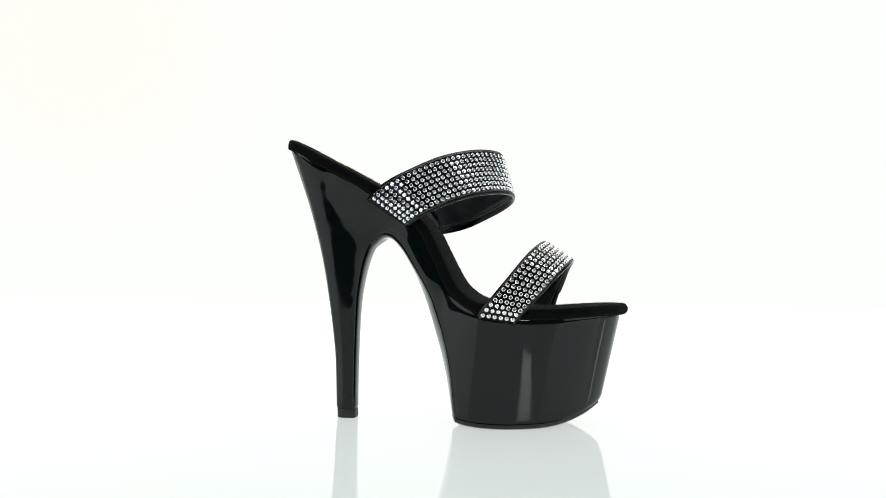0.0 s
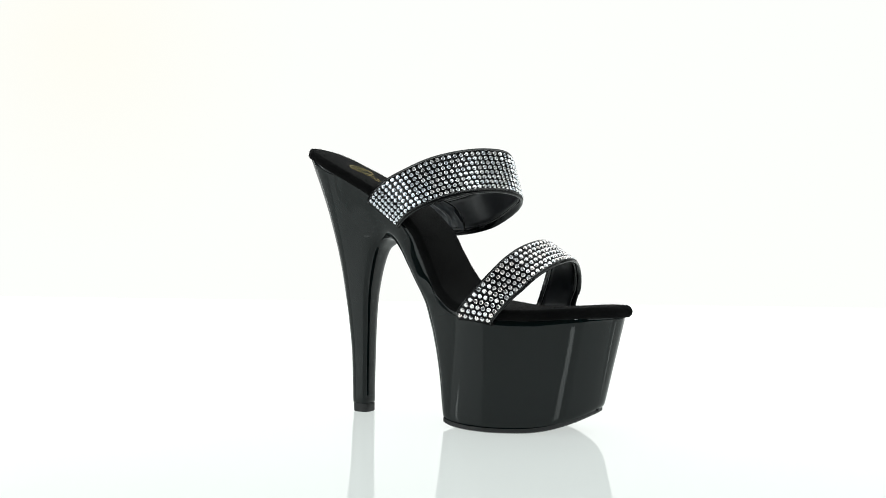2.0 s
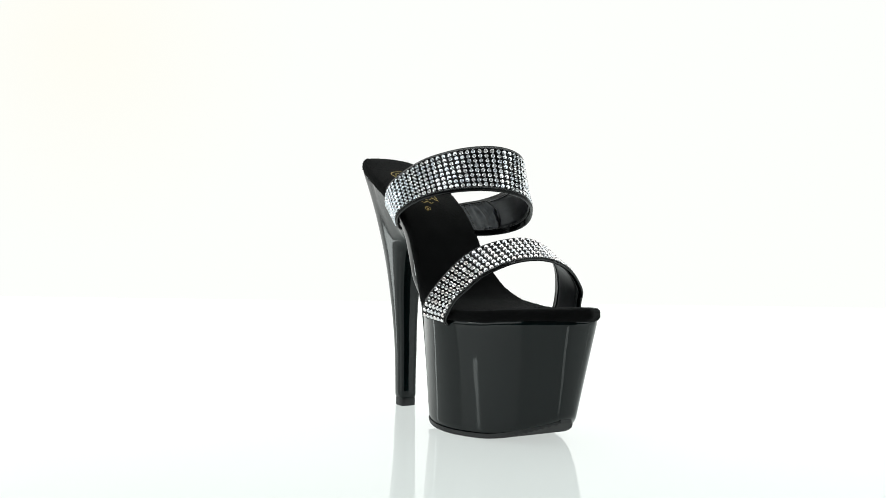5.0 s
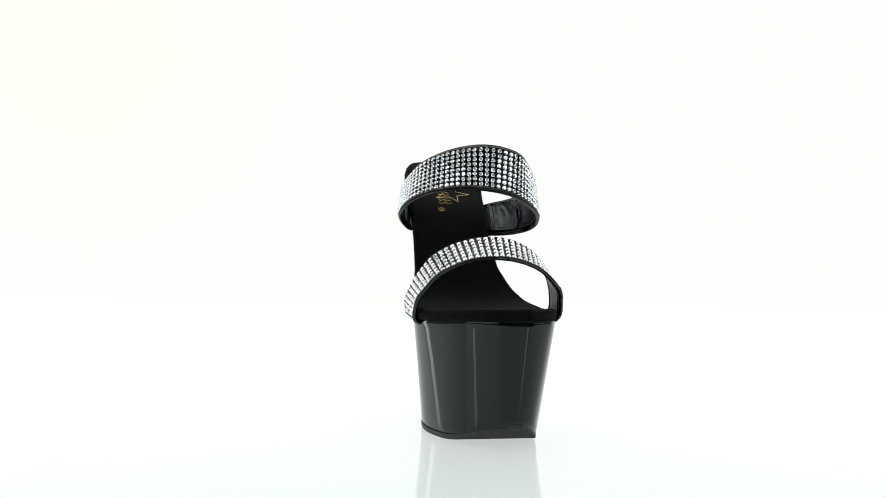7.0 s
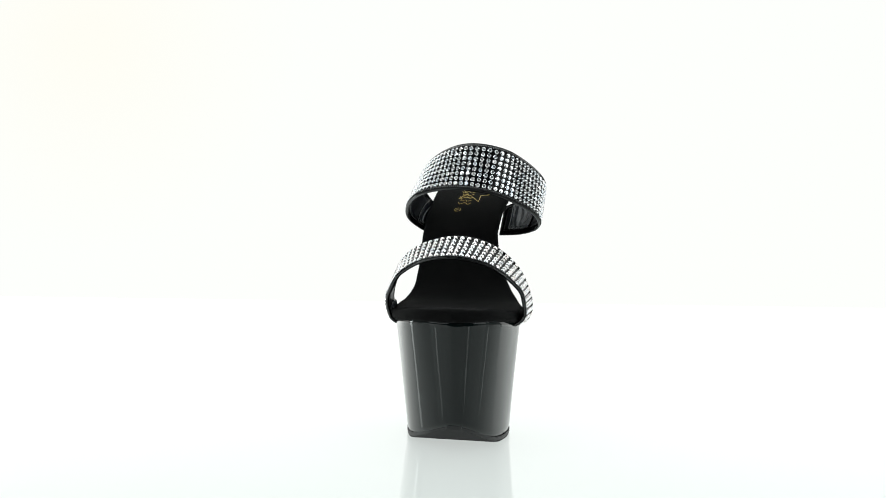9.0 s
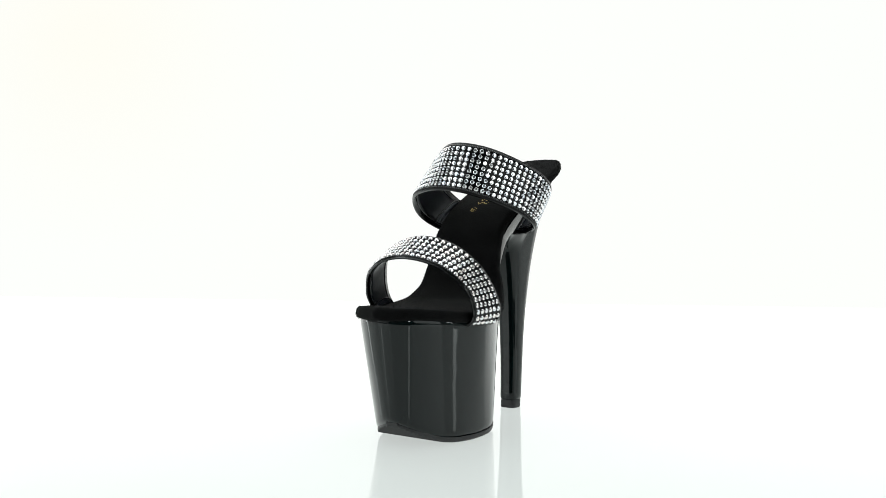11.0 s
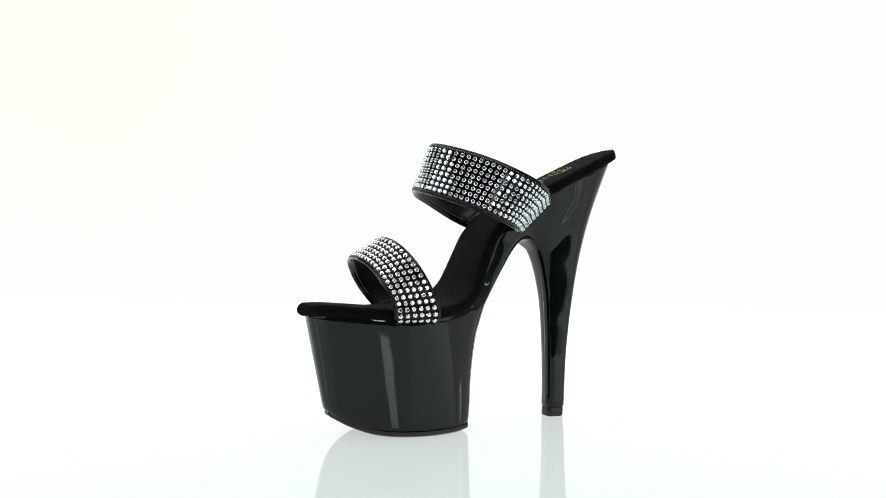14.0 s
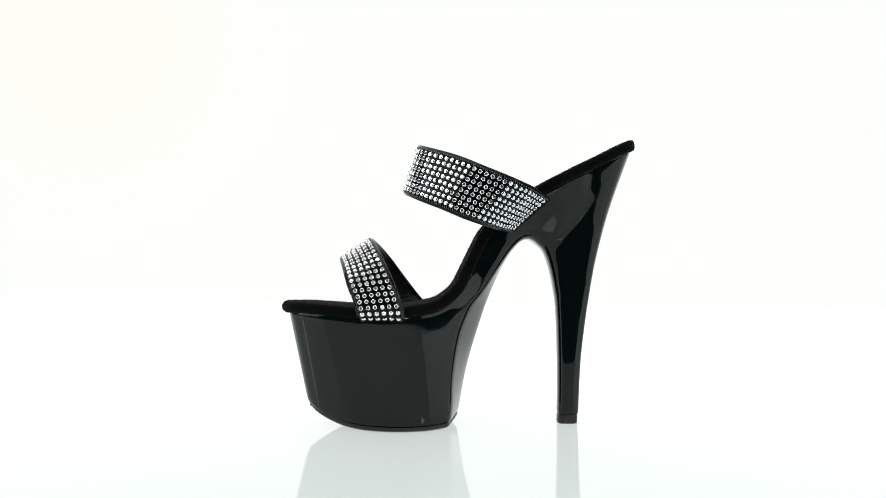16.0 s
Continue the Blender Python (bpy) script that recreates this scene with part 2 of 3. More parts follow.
HEEL_W = ((0, 20, 55, 80, 105, 130, 155, 172, 190), (6.4, 6.6, 7.3, 8.6, 10.8, 14.4, 19.8, 24.4, 28))
ARCH = [(-0.7, 2), (-3.1, 17), (-5.8, 32), (-9.5, 47), (-12.9, 58.3), (-16.4, 69.6), (-20.2, 80.9), (-24.8, 92.2), (-30.2, 103.6), (-35.8, 113.1), (-42, 120), (-48.5, 122.8), (-55, 120)]


def poly_distance(px, py, poly):
    """Signed distance from points to a closed outline, negative inside."""
    best = np.full(px.shape, 1e9)
    inside = np.zeros(px.shape, bool)
    for (ax, ay), (bx, by) in zip(poly, np.roll(poly, -1, axis=0)):
        ex, ey = bx - ax, by - ay
        k = np.clip(((px - ax) * ex + (py - ay) * ey) / (ex * ex + ey * ey + 1e-12), 0, 1)
        best = np.minimum(best, (px - ax - k * ex) ** 2 + (py - ay - k * ey) ** 2)
        cross = (ay > py) != (by > py)
        inside ^= cross & (px < ax + (py - ay) / (by - ay + 1e-12) * ex)
    return np.sqrt(best) * np.where(inside, -1, 1)


def round_max(a, b, r):
    return np.minimum(np.maximum(a, b), -r) + np.sqrt(np.maximum(a + r, 0) ** 2 + np.maximum(b + r, 0) ** 2)


def soft_min(a, b, k):
    h = np.maximum(k - np.abs(a - b), 0) / k
    return np.minimum(a, b) - h * h * k / 4


def surface_net(F, origin, h):
    """Mesh points and quads of the zero surface of a field on a grid."""
    S = F < 0
    n = np.array(F.shape) - 1
    total, count = np.zeros((*n, 3), np.float32), np.zeros(tuple(n), np.float32)
    corner = [(i, j, k) for i in (0, 1) for j in (0, 1) for k in (0, 1)]

    def at(A, c):
        return A[c[0]:c[0] + n[0], c[1]:c[1] + n[1], c[2]:c[2] + n[2]]

    for c in corner:
        for axis in range(3):
            if c[axis] == 0:
                d = list(c)
                d[axis] = 1
                fa, fb = at(F, c), at(F, d)
                hit = at(S, c) != at(S, d)
                w = np.where(hit, fa / np.where(hit, fa - fb, 1), 0)
                for k in range(3):
                    total[..., k] += hit * (c[k] + (w if k == axis else 0))
                count += hit
    used = count > 0
    index = np.full(tuple(n), -1, np.int64)
    index[used] = np.arange(used.sum())
    base = np.argwhere(used)
    pts = (base + total[used] / count[used][:, None]) * h + np.array(origin)
    quads = []
    for axis in range(3):
        u, v = (axis + 1) % 3, (axis + 2) % 3
        lo = [slice(None)] * 3
        hi = [slice(None)] * 3
        lo[axis], hi[axis] = slice(0, -1), slice(1, None)
        flip = np.argwhere(S[tuple(lo)] != S[tuple(hi)])
        ok = (flip[:, u] > 0) & (flip[:, v] > 0) & (flip[:, u] < n[u]) & (flip[:, v] < n[v])
        e = flip[ok]
        inside = S[tuple(e.T)]
        du, dv = np.eye(3, dtype=int)[u], np.eye(3, dtype=int)[v]
        q = np.stack([index[tuple((e - a).T)] for a in (du + dv, dv, 0 * du, du)], axis=1)
        quads.append(np.where(inside[:, None], q, q[:, ::-1]))
    return pts, np.vstack(quads)


def sole_bottom(x):
    return np.interp(x, *(np.array(spline(list(zip(SOLE_X, SOLE_Z)), 80)).T))


def flow(z, zs, xs):
    """A smooth curve through a few stations."""
    c = spline(list(zip(zs, xs)), 160)
    return float(np.interp(z, c[:, 0], c[:, 1]))


def body_field(h):
    """Platform, arched shank and stiletto heel as one moulded solid."""
    ox, oy, oz = -122.0, -42.0, 1.0
    xs, ys, zs = np.arange(ox, 114, h), np.arange(oy, 56, h), np.arange(oz, 188, h)
    F = np.full((len(xs), len(ys), len(zs)), 30.0, np.float32)
    tangent, normal = curve_frames(FOOTBED)
    under = FOOTBED - normal * 5.5
    order = np.argsort(under[:, 0])
    ux, uz = under[order, 0], under[order, 1]
    # side outline of the platform and the arched shank
    top = [p + q * 14 for p, q in zip(under, normal) if p[0] > -88]
    arch = spline(ARCH, 60)
    back = [(-84, 150), (-74, 132), (-66, 121)]
    side = np.array([(130, 95)] + list(top) + back + list(arch[::-1]) + [(-0.4, -12), (130, -12)])
    XX, ZZ = np.meshgrid(xs, zs, indexing="ij")
    lid = ZZ - np.interp(XX, ux, uz)
    slope = np.interp(XX, ux[1:], np.abs(np.diff(uz)) / (np.diff(ux) + 1e-6))
    lid = lid / np.sqrt(1 + np.minimum(slope, 4) ** 2)
    # tabulated over a wider stretch, so that the bowed back can look it up further behind
    wide = np.arange(ox - 30, 114, h)
    profile = poly_distance(*np.meshgrid(wide, zs, indexing="ij"), side)
    yl, yr = insole_sides(xs)
    X, Y = np.meshgrid(xs, ys, indexing="ij")
    bow_y = (np.sqrt((ys + 3) ** 2 + 36) - 6) * np.where(ys > -3, 13.6 / 27.5, 7.8 / 13.9)
    floor2 = sole_bottom(xs)[:, None] + 2.2
    for k, z in enumerate(zs):
        t = (z - 5) / 65 if z < 70 else 1 + 0.15 * (1 - math.exp(-(z - 70) / 9.75))
        plan = poly_distance(X, Y, PLAN_LOW * (1 - t) + PLAN_TOP * t) if z < 100 else 0 * X
        depth = np.clip(-lid[:, k], 0, 40)
        draw = (0.12 + 0.36 * np.clip((-18 - xs) / 34, 0, 1)) * np.clip((z - 75) / 45, 0, 1)
        a, b = yl + 2.6 + draw * depth, yr - 2.6 - draw * depth
        wall = np.maximum(a[:, None] - Y, Y - b[:, None])
        m = float(np.clip((z - 74) / 22, 0, 1))
        m = m * m * (3 - 2 * m)
        wall = plan * (1 - m) + wall * m
        # the shank's back bows out between its two edges
        c = float(np.interp(z, (0, 15, 60, 78, 105, 130), (0.42, 0.5, 1.0, 1.0, 0.45, 0.2)))
        shank = np.stack([np.interp(xs - c * w, wide, profile[:, k]) for w in bow_y], axis=1)
        sl = round_max(shank, wall, float(np.interp(z, (0, 70, 110), (2.2, 3.0, 5.0))))
        sl = round_max(sl, np.broadcast_to(lid[:, k][:, None], X.shape), float(np.interp(z, (76, 96), (2.4, 1.2))))
        sl = round_max(sl, floor2 - z + 0 * X, 0.8)
        # heel
        xb, xf, w = flow(z, BACK_Z, BACK_X), flow(z, *BREAST_X), flow(z, *HEEL_W)
        mid = xb + min((xf - xb) * 0.5, w * 1.15)
        fx = np.where(X < mid, (mid - X) / (mid - xb), (X - mid) / (xf - mid))
        ny = np.abs(Y + 2.0 * min(max((z - 40) / 90, 0), 1)) / w
        g_back = (fx ** 2.9 + ny ** 2.9) ** (1 / 2.9)
        g_front = (fx ** 4.6 + ny ** 4.6) ** (1 / 4.6)
        he = (np.where(X < mid, g_back, g_front) - 1) * np.minimum(w, np.where(X < mid, mid - xb, xf - mid))
        he = round_max(he, np.broadcast_to(lid[:, k][:, None], X.shape), 1.0)
        he = np.maximum(he, 5.4 - z)
        F[:, :, k] = soft_min(sl, he, 7.0)
    return F, (ox, oy, oz)


def solid_mesh(name, F, origin, h, mat):
    for _ in range(1):
        F[1:-1, 1:-1, 1:-1] = (2 * F[1:-1, 1:-1, 1:-1] + F[:-2, 1:-1, 1:-1] + F[2:, 1:-1, 1:-1] + F[1:-1, :-2, 1:-1] + F[1:-1, 2:, 1:-1] + F[1:-1, 1:-1, :-2] + F[1:-1, 1:-1, 2:]) / 8
    pts, quads = surface_net(F - 0.35, origin, h)
    # relax, then normals from the field
    edges = np.vstack([quads[:, [0, 1]], quads[:, [1, 2]], quads[:, [2, 3]], quads[:, [3, 0]]])
    for _ in range(9):
        acc, num = np.zeros_like(pts), np.zeros(len(pts))
        for k in range(3):
            acc[:, k] = np.bincount(edges[:, 0], pts[edges[:, 1], k], len(pts))
        num = np.bincount(edges[:, 0], minlength=len(pts))
        pts = 0.5 * pts + 0.5 * acc / np.maximum(num, 1)[:, None]
    me = bpy.data.meshes.new(name)
    me.from_pydata((pts * MM).tolist(), [], quads.tolist())
    me.polygons.foreach_set("use_smooth", np.ones(len(quads), bool))
    me.update()
    # polish: even out the shading normals
    nrm = np.zeros(len(pts) * 3, np.float32)
    me.vertex_normals.foreach_get("vector", nrm)
    nrm = nrm.reshape(-1, 3).astype(float)
    for _ in range(8):
        acc = np.stack([np.bincount(edges[:, 0], nrm[edges[:, 1], k], len(pts)) for k in range(3)], axis=1)
        nrm = 0.5 * nrm + 0.5 * acc / np.maximum(num, 1)[:, None]
        nrm /= np.linalg.norm(nrm, axis=1)[:, None] + 1e-9
    me.normals_split_custom_set_from_vertices(nrm.tolist())
    me.materials.append(mat)
    return new(name, me)


# ---------------------------------------------------------------- the shoe's parts
def insole(parent):
    t, n = curve_frames(FOOTBED)
    rows = []
    for c, nn in zip(FOOTBED, n):
        yl, yr = insole_sides(c[0])
        ends = min(np.linalg.norm(c - FOOTBED[0]), np.linalg.norm(c - FOOTBED[-1]))
        k = min(1.0, (ends + 0.25) / 3.8)
        thick = 7.6 * math.sqrt(1 - (1 - k) ** 2)
        r = min(2.8, 0.36 * thick, (yr - yl) / 4)
        base = c - nn * (3.8 + thick / 2)
        drop = 0.11 * thick
        ring = []
        shape = [(yl + r, 0)]
        for a in np.linspace(0, math.pi / 2, 5):
            shape.append((yl + r - r * math.sin(a), r - r * math.cos(a)))
        for a in np.linspace(0, math.pi / 2, 6):
            shape.append((yl + r - r * math.cos(a), thick - drop - r + r * math.sin(a)))
        for k in np.linspace(0, 1, 15)[1:-1]:
            shape.append((yl + r + (yr - yl - 2 * r) * k, thick - drop * abs(2 * k - 1) ** 2.5))
        for a in np.linspace(math.pi / 2, 0, 6):
            shape.append((yr - r + r * math.cos(a), thick - drop - r + r * math.sin(a)))
        for a in np.linspace(0, math.pi / 2, 5):
            shape.append((yr - r + r * math.cos(a), r - r * math.sin(a)))
        for y, hgt in shape[1:]:
            p = base + nn * hgt
            ring.append((p[0], y, p[1]))
        rows.append(ring)
    bm = bmesh.new()
    vs = grid_mesh(bm, rows, close_v=True)
    bm.faces.new(vs[0])
    bm.faces.new(vs[-1])
    bed = part("insole", bm, SUEDE, parent, "padded black suede footbed with rolled edge")
    # short fibres that roughen its rolled edge
    rng = random.Random(11)
    nap = bmesh.new()
    for _ in range(9000):
        i = rng.randrange(2, len(rows) - 2)
        ring = np.array(rows[i])
        m = len(ring)
        j = rng.choice([rng.randrange(2, 14), rng.randrange(m - 14, m - 3), rng.randrange(m)])
        f, g = rng.random(), rng.random()
        a, b, c = ring[j], np.array(rows[i + 1])[j], ring[(j + 1) % m]
        p = a + (b - a) * f + (c - a) * g
        out = np.cross(b - a, c - a)
        if np.linalg.norm(out) < 1e-6:
            continue
        out /= np.linalg.norm(out)
        if np.dot(out, p - ring.mean(axis=0)) < 0:
            out = -out
        tip = p + (out + np.array([rng.uniform(-0.9, 0.9) for _ in range(3)])) * rng.uniform(0.25, 0.6)
        u = (b - a) / np.linalg.norm(b - a) * 0.09
        v = np.cross(out, u)
        q = [nap.verts.new(Vector(x) * MM) for x in (p + u, p - 0.5 * u + v, p - 0.5 * u - v, tip)]
        for tri in ((0, 1, 3), (1, 2, 3), (2, 0, 3)):
            nap.faces.new([q[k] for k in tri])
    tagged(part("suede_nap", nap, SUEDE, bed, "short black suede fibres", smooth=False), kind="stuff")


def outsole(parent):
    """Thin ribbed rubber sheet under the platform."""
    low, high = -1.0, PLAN_LOW[:, 0].max() + 0.9
    rows = []
    n = 92
    for i in range(n + 1):
        x = low + (high - low) * i / n
        xc = np.clip(x, low + 0.9, high - 1.5)
        ys = []
        for (ax, ay), (bx, by) in zip(PLAN_LOW, np.roll(PLAN_LOW, -1, axis=0)):
            if (ax - xc) * (bx - xc) <= 0 and ax != bx:
                ys.append(ay + (by - ay) * (xc - ax) / (bx - ax))
        y0, y1 = min(ys) - 0.35, max(ys) + 0.35
        reach = max(x - low + 0.6, 0.0) / 0.47
        y0, y1 = max(y0, -6 - 13.9 * reach / 7.8), min(y1, 27.5 * reach / 13.6)
        zb = float(sole_bottom(x))
        rib = 0.9 if i % 2 else 0.0
        rows.append([(x, y0, zb + 3.0), (x, y0, zb + 1.0), (x, y0 + 0.4, zb + rib), (x, (y0 + y1) / 2, zb + rib), (x, y1 - 0.4, zb + rib), (x, y1, zb + 1.0), (x, y1, zb + 3.0), (x, (y0 + y1) / 2, zb + 3.0)])
    bm = bmesh.new()
    vs = grid_mesh(bm, rows, close_v=True)
    bm.faces.new(vs[0])
    bm.faces.new(vs[-1])
    part("outsole", bm, RUBBER, parent, "ribbed black rubber tread", smooth=False)


def heel_tip(parent):
    rows = []
    for z, grow in ((0.0, -0.7), (0.4, -0.3), (5.2, -0.2), (6.2, -0.6)):
        xb, xf, w = np.interp(z, BACK_Z, BACK_X) - grow, np.interp(z, *BREAST_X) + grow, np.interp(z, *HEEL_W) + grow
        mid = (xb + xf) / 2
        ring = []
        for a in np.linspace(0, 2 * math.pi, 32, endpoint=False):
            c, s = math.cos(a), math.sin(a)
            e = 2.9 if c < 0 else 4.6
            k = (abs(c) ** e + abs(s) ** e) ** (-1 / e)
            ring.append((mid + c * k * (xf - xb) / 2, s * k * w, z))
        rows.append(ring)
    bm = bmesh.new()
    vs = grid_mesh(bm, rows, close_v=True)
    bm.faces.new(vs[0])
    bm.faces.new(vs[-1])
    part("heel_tip", bm, RUBBER, parent, "black rubber heel cap")


class Band:
    """A strap between a rear and a front edge line."""

    def __init__(self, rear, front, n=200):
        self.rear, self.front, self.n = spline(rear, n), spline(front, n), n
        m = (self.rear + self.front) / 2
        self.s = np.concatenate([[0], np.cumsum(np.linalg.norm(np.diff(m, axis=0), axis=1))])
        self.length = self.s[-1]

    def at(self, s, v):
        """Point at s mm along the band and v from 0 at the rear edge to 1 at the front edge."""
        a = np.array([np.interp(s, self.s, self.rear[:, k]) for k in range(3)])
        b = np.array([np.interp(s, self.s, self.front[:, k]) for k in range(3)])
        return a + (b - a) * v

    def frame_at(self, s, v):
        p = self.at(s, v)
        tu = self.at(min(s + 1.5, self.length), v) - self.at(max(s - 1.5, 0), v)
        tv = self.at(s, 1) - self.at(s, 0)
        nrm = np.cross(tv, tu)
        nrm /= np.linalg.norm(nrm)
        tu /= np.linalg.norm(tu)
        return p, tu, np.cross(nrm, tu), nrm

    def lift(self, s, v, d):
        p, tu, tv, nrm = self.frame_at(s, v)
        return p + nrm * d


def stone_mesh(foil):
    bm = bmesh.new()
    rows = []
    for r, z, turn in ((1.45, 0.0, 0), (1.56, 0.30, 0), (1.2, 0.80, 0.5), (0.86, 1.05, 0)):
        rows.append([(r * math.cos((k + turn) * math.pi / 5), r * math.sin((k + turn) * math.pi / 5), z) for k in range(10)])
    vs = [[bm.verts.new(Vector(p) * MM) for p in row] for row in rows]
    for i in range(3):
        for k in range(10):
            a, b, c, d = vs[i][k], vs[i][(k + 1) % 10], vs[i + 1][(k + 1) % 10], vs[i + 1][k]
            if i == 0:
                bm.faces.new((a, b, c, d))
            elif i == 1:
                bm.faces.new((a, b, d))
                bm.faces.new((b, c, d))
            else:
                bm.faces.new((a, b, c))
                bm.faces.new((a, c, d))
    bm.faces.new(vs[3])
    bm.faces.new(vs[0][::-1])
    bmesh.ops.recalc_face_normals(bm, faces=bm.faces)
    me = bpy.data.meshes.new("rhinestone")
    bm.to_mesh(me)
    bm.free()
    me.materials.append(foil)
    return me


def strap(name, band, rows, pitch, margin, trim, trim_end, parent, stones, label, tabs):
    nu, nv, thick = 110, 7, 1.7
    ss = np.linspace(trim, band.length - trim_end, nu)
    bm = bmesh.new()
    grid = []
    for s in ss:
        outer = [band.lift(s, v, thick / 2) for v in np.linspace(0.0, 1.0, nv)]
        inner = [band.lift(s, v, -thick / 2) for v in np.linspace(1.0, 0.0, nv)]
        grid.append(outer + inner)
    vs = grid_mesh(bm, grid, close_v=True)
    bm.faces.new(vs[0])
    bm.faces.new(vs[-1])
    ob = part(name, bm, PATENT, parent, label)
    # lining sheet inside
    bm = bmesh.new()
    grid = []
    for s in ss[2:-2]:
        a = [band.lift(s, v, -thick / 2 - 0.25) for v in np.linspace(0.10, 0.90, nv)]
        b = [band.lift(s, v, -thick / 2 + 0.2) for v in np.linspace(0.90, 0.10, nv)]
        grid.append(a + b)
    vs = grid_mesh(bm, grid, close_v=True)
    bm.faces.new(vs[0])
    bm.faces.new(vs[-1])
    part("lining", bm, LINING, ob, "smooth black strap lining")
    # folded edges
    for v in (0.010, 0.990):
        bm = bmesh.new()
        tube(bm, [band.lift(s, v, 0.0) for s in ss], 0.86, 8)
        part("piping", bm, PIPING, ob, "rolled black patent edge")
    # stitches along both edges
    for v in (0.050, 0.950):
        bm = bmesh.new()
        s = trim + 1.0
        while s < band.length - trim_end - 2:
            a, b = band.lift(s, v - 0.017, thick / 2 + 0.05), band.lift(s + 1.3, v + 0.017, thick / 2 + 0.05)
            tube(bm, [a, (a + b) / 2 + (band.frame_at(s, v)[3]) * 0.25, b], 0.36, 5)
            s += 1.45
        part("stitching", bm, THREAD, ob, "shiny black corded stitching")
    # bound seam inside, next to both edges
    for v in (0.13, 0.87):
        bm = bmesh.new()
        tube(bm, [band.lift(s, v, -thick / 2 - 0.25) for s in ss[2:-2]], 0.34, 6)
        part("inner_seam", bm, PIPING, ob, "narrow raised seam of the lining")
    # stretch tabs inside the ends, rounded towards the middle of the strap
    for s0, s1 in tabs:
        far = s0 > band.length / 2
        bulge = 0.22 * (s1 - s0)

        def place(u, v, d):
            """u runs from the rounded end to the strap's own end."""
            w = (v - 0.5) / 0.42
            a, b = (s0, s1) if far else (s1, s0)
            a += (bulge if far else -bulge) * w * w
            return band.lift(a + (b - a) * u, v, -thick / 2 - d)

        bm = bmesh.new()
        grid = []
        for u in np.linspace(0, 1, 30):
            row = []
            for v in np.linspace(0.08, 0.92, 26):
                w = 0.55 * noise.noise(Vector((u * 9.0, v * 3.0, 2.0))) + 0.3 * noise.noise(Vector((u * 22.0, v * 8.0, 7.0)))
                crease = 0.8 * math.exp(-((u - 0.42 - 0.05 * math.sin(v * 9)) / 0.05) ** 2)
                row.append(place(u, v, 0.95 + w - crease))
            row += [place(u, v, 0.0) for v in (0.92, 0.08)]
            grid.append(row)
        vs = grid_mesh(bm, grid, close_v=True)
        bm.faces.new(vs[0])
        bm.faces.new(vs[-1])
        tab = part("elastic_tab", bm, CRINKLE, ob, "crinkled black stretch tab")
        ring = [(0, v) for v in np.linspace(0.09, 0.91, 14)] + [(u, 0.91) for u in np.linspace(0.08, 0.92, 12)] + [(0.97, v) for v in np.linspace(0.88, 0.12, 12)] + [(u, 0.09) for u in np.linspace(0.92, 0.08, 12)]
        bm = bmesh.new()
        tube(bm, [place(u, v, 1.0) for u, v in ring], 0.5, 6, closed=True)
        part("binding", bm, PIPING, tab, "glossy folded edge of the tab")
        bm = bmesh.new()
        for v in np.arange(0.14, 0.86, 0.055):
            tube(bm, [place(0.86, v, 1.5), place(0.86, v + 0.03, 1.5)], 0.3, 5)
        for u in np.arange(0.12, 0.84, 0.09):
            for v in (0.15, 0.85):
                tube(bm, [place(u, v, 1.5), place(u + 0.05, v, 1.5)], 0.3, 5)
        part("stitching", bm, THREAD, tab, "dashed black stitching")
    # crystals
    rng = random.Random(7)
    cols = int((band.length - 2 * margin) / pitch) + 1
    start = (band.length - (cols - 1) * pitch) / 2
    keep = min(cols, 300 // rows)
    first = (cols - keep) // 2
    rest = bmesh.new()
    for c in range(cols):
        for r in range(rows):
            v = 0.115 + 0.77 * r / (rows - 1)
            s = start + c * pitch + rng.uniform(-0.08, 0.08)
            p, tu, tv, nrm = band.frame_at(s, v + rng.uniform(-0.004, 0.004))
            p = p + nrm * (thick / 2 - 0.05)
            m = Matrix((tu, tv, nrm)).transposed().to_4x4()
            m = Matrix.Translation(Vector(p) * MM) @ m @ Euler((radians(rng.uniform(-3, 3)), radians(rng.uniform(-3, 3)), rng.uniform(0, 6.28))).to_matrix().to_4x4()
            if first <= c < first + keep:
                o = new("rhinestone", stones)
                o.parent = ob
                o.matrix_basis = m
            else:
                tmp = bmesh.new()
                tmp.from_mesh(stones)
                bmesh.ops.transform(tmp, matrix=m, verts=tmp.verts)
                me = bpy.data.meshes.new("scrap")
                tmp.to_mesh(me)
                tmp.free()
                rest.from_mesh(me)
                bpy.data.meshes.remove(me)
    if len(rest.verts):
        tagged(part("rhinestone_trim", rest, stones.materials[0], ob, "clear crystals at the strap ends", smooth=False), kind="stuff")
    else:
        rest.free()
    return ob


def footbed_point(d, y, lift):
    """A point on the insole's top, d mm along it from the heel end."""
    c = FOOTBED[::-1]
    t, n = curve_frames(FOOTBED)
    n = n[::-1]
    s = np.concatenate([[0], np.cumsum(np.linalg.norm(np.diff(c, axis=0), axis=1))])
    p = np.array([np.interp(d, s, c[:, k]) for k in (0, 1)])
    q = np.array([np.interp(d, s, n[:, k]) for k in (0, 1)])
    yl, yr = insole_sides(p[0])
    k = np.clip((y - yl) / (yr - yl), 0, 1)
    p = p + q * (lift - 0.84 * abs(2 * k - 1) ** 2.5)
    return (p[0], y, p[1])


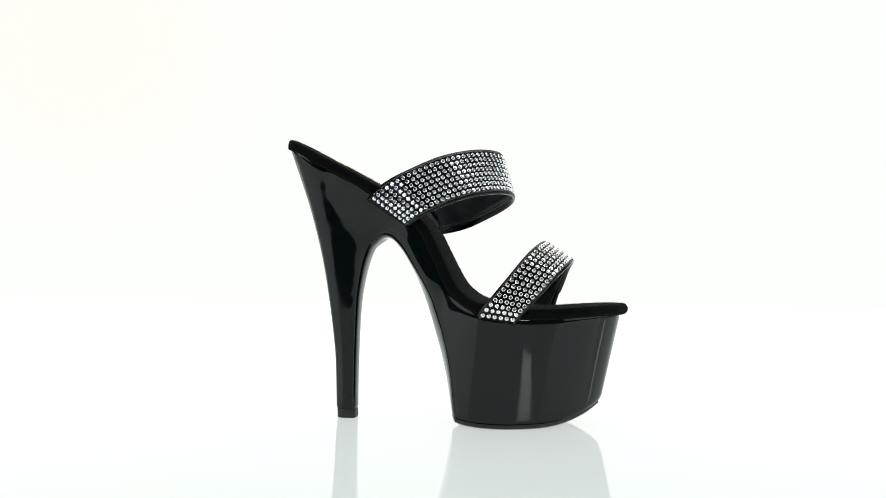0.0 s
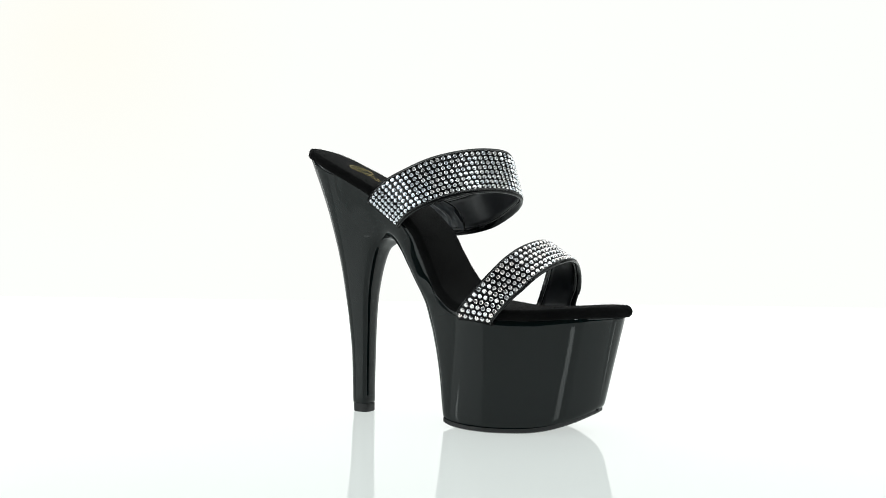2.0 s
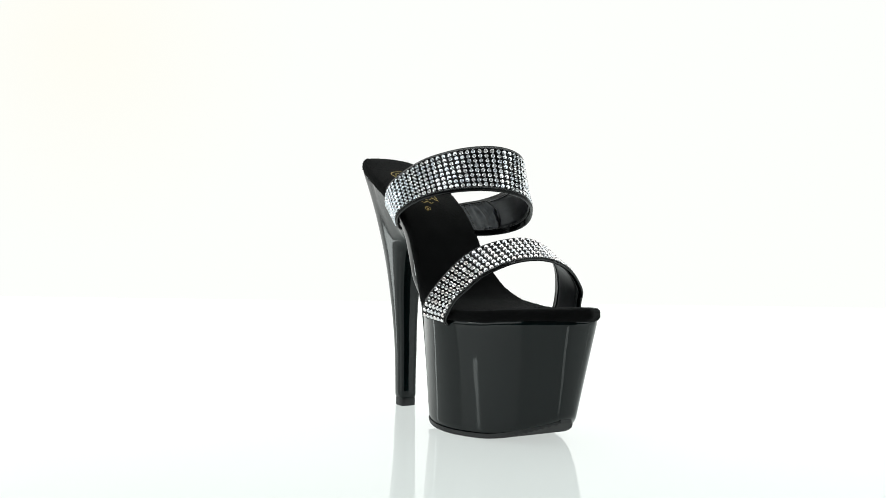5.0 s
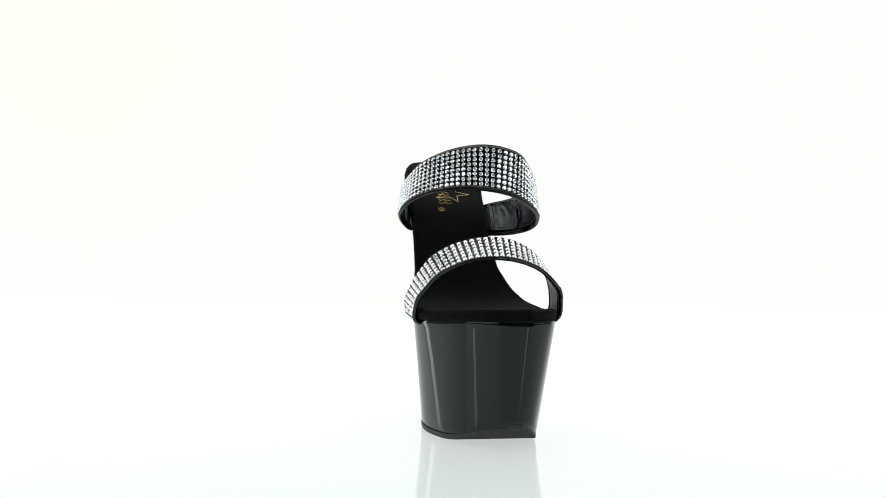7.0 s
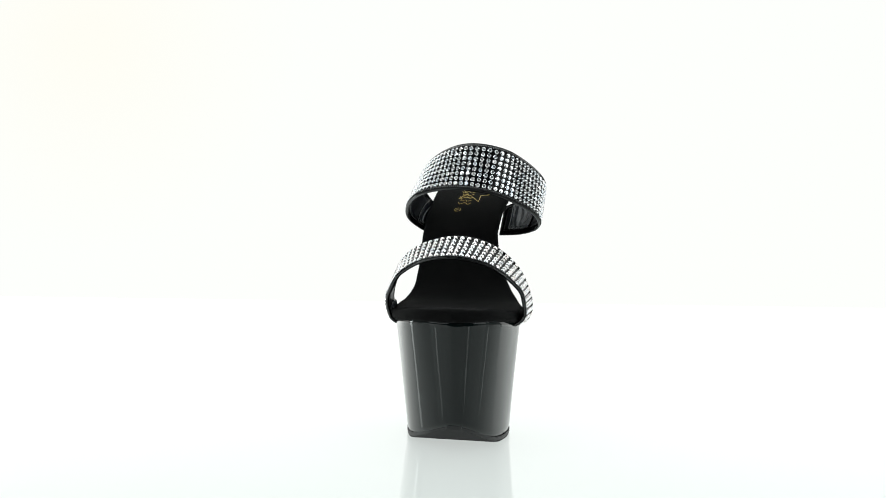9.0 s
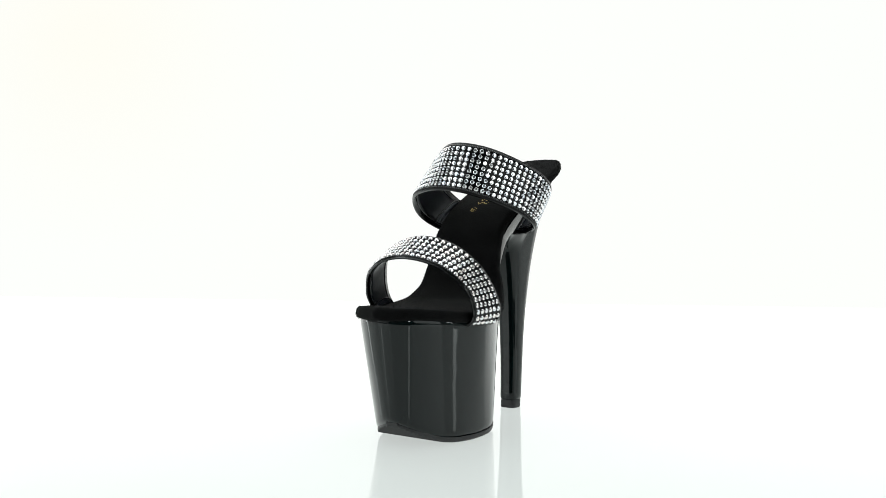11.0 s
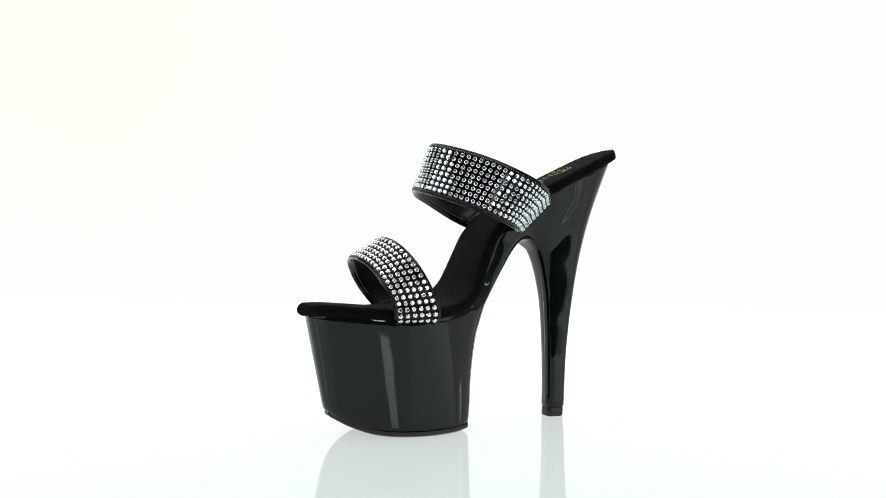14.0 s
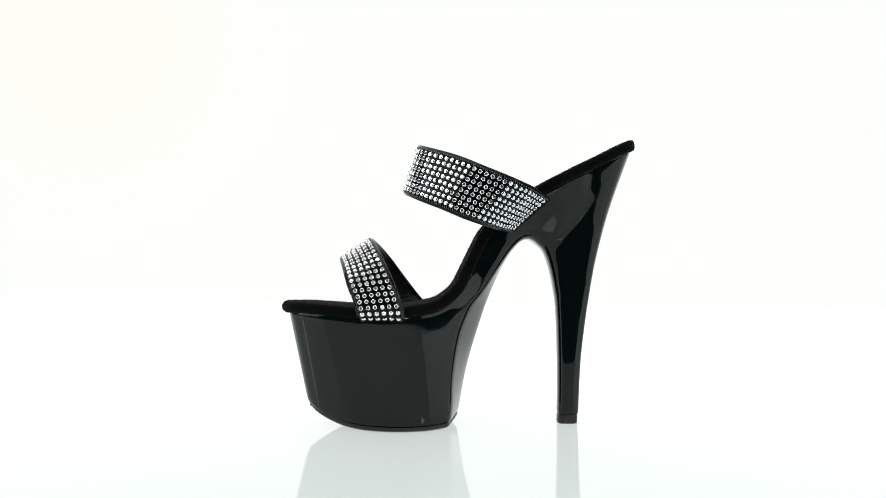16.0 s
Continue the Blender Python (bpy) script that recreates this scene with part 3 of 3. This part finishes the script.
def gold_print(parent):
    """A plain star, ring and bars in gold foil on the heel of the insole."""
    bm = bmesh.new()
    sunk = -0.2
    star = []
    for k in range(10):
        r = 13.5 if k % 2 == 0 else 5.4
        a = k * math.pi / 5 + 0.30
        star.append((73 + r * math.cos(a), 2.5 + r * math.sin(a)))
    for (d0, y0), (d1, y1) in zip(star, star[1:] + star[:1]):
        tube(bm, [footbed_point(d0 + (d1 - d0) * k, y0 + (y1 - y0) * k, sunk) for k in np.linspace(0, 1, 6)], 0.30, 5)
    # oval with two small arcs
    tube(bm, [footbed_point(41 + 7.5 * math.cos(a), -1 + 10.5 * math.sin(a), sunk) for a in np.linspace(0, 2 * math.pi, 48, endpoint=False)], 0.32, 5, closed=True)
    for y in (-5.5, -0.5, 4.5):
        tube(bm, [footbed_point(41 + 3.6 * math.cos(a), y + 2.4 * math.sin(a), sunk) for a in np.linspace(0.6, 5.0, 16)], 0.28, 5)
    # flourish across the star
    for k in range(9):
        d = 50 + 4.6 * k
        lean = 1.8 if k % 2 else 0.4
        pts = [(d, -8.4 + lean), (d + 2.6, -6.2), (d + 0.4, -3.0), (d + 3.2, -0.4 - lean), (d + 1.2, 1.4)]
        tube(bm, [footbed_point(a, b, sunk) for a, b in spline(pts, 14)], 0.29, 5)
    for r, w in ((2.1, 0.26), (0.7, 0.24)):
        tube(bm, [footbed_point(97 + r * math.cos(a), -6.6 + r * math.sin(a), sunk) for a in np.linspace(0, 2 * math.pi, 16, endpoint=False)], w, 5, closed=True)
    part("gold_print", bm, GOLD, parent, "faded gold foil star print")


def build_shoe():
    shoe = tagged(new("platform_sandal"), "black high-heeled platform slide sandal with rhinestone straps", "shoe")
    h = 1.0
    F, origin = body_field(h)
    body = solid_mesh("platform_and_heel", F, origin, h, GLOSS)
    body.parent = shoe
    tagged(body, "glossy black moulded platform and stiletto heel")
    outsole(shoe)
    heel_tip(shoe)
    insole(shoe)
    gold_print(shoe)
    upper = Band([(-56.5, -25.1, 144.3), (-50.6, -29.1, 149.3), (-40.5, -32.6, 156), (-28, -31.6, 162.6), (-7.6, -22, 172.8), (12, -4, 179.2), (25.5, 15, 180), (21.7, 34.6, 176.3), (3.1, 47, 169.7), (-14.6, 54.8, 161.8), (-29.5, 53, 156.3), (-42.5, 44.8, 152), (-50, 34.7, 149.7), (-54, 28.5, 148), (-58, 22.5, 146)],
                 [(-28.9, -27, 127.3), (-24.8, -32.1, 129.5), (-14.2, -37.4, 134.9), (-3, -36.4, 140.3), (10.1, -29.8, 145.6), (22.7, -18.8, 149), (31.4, -2.6, 150.6), (35.2, 12.1, 150), (33.8, 27.6, 147.3), (25.1, 40.9, 142.5), (11.4, 51, 136.6), (-1, 53.8, 131.3), (-12.8, 50, 127.7), (-22.4, 40.1, 125.6), (-29.1, 29.5, 125.2), (-35, 22.5, 125.4)])
    strap("instep_strap", upper, 8, 3.8, 4.6, 1.2, 0.8, shoe, stone_mesh(CLEAR_CRYSTAL), "wide black strap set with eight rows of crystals", [(5, 16), (upper.length - 35, upper.length - 10)])
    lower = Band([(18.5, -31, 70), (19.6, -35.7, 74.1), (27.2, -36.4, 83.3), (36.8, -31.3, 95.8), (46.2, -22.4, 108.3), (52.7, -8.3, 116), (56.6, 12.6, 119.6), (52.8, 31.9, 114.7), (45.5, 46.3, 101.9), (37.3, 53, 83.6), (34, 52, 73), (35, 46, 68)],
                 [(41, -29.5, 67), (43.5, -33, 71), (53, -32.4, 81.5), (59.6, -28.1, 88.5), (67, -20.4, 97.3), (74.2, -3.6, 105), (75.8, 16.5, 106.3), (72.5, 35.5, 101.1), (67.9, 49.6, 89.5), (64, 52.2, 81), (62, 51.8, 73), (60, 45.5, 68)])
    strap("toe_strap", lower, 6, 3.8, 4.0, 0.0, 0.0, shoe, stone_mesh(WARM_LIT_CRYSTAL), "black toe strap set with six rows of crystals", [(3, 17)])
    return shoe


SHOE = build_shoe()


def motions():
    """The shoe turns slowly about an upright axis."""
    turn = [(0, -8.79), (1, -18.67), (2, -28.69), (3, -38.84), (4, -49.1), (5, -59.47), (6, -69.94), (7, -80.49), (8, -91.11), (9, -101.8), (10, -112.54),
            (11, -123.32), (12, -134.14), (13, -144.97), (14, -155.82), (15, -166.66), (16, -177.5)]
    walk(SHOE, [(t, pose(0, 0, 0, 0, 0, a)) for t, a in turn])


motions()
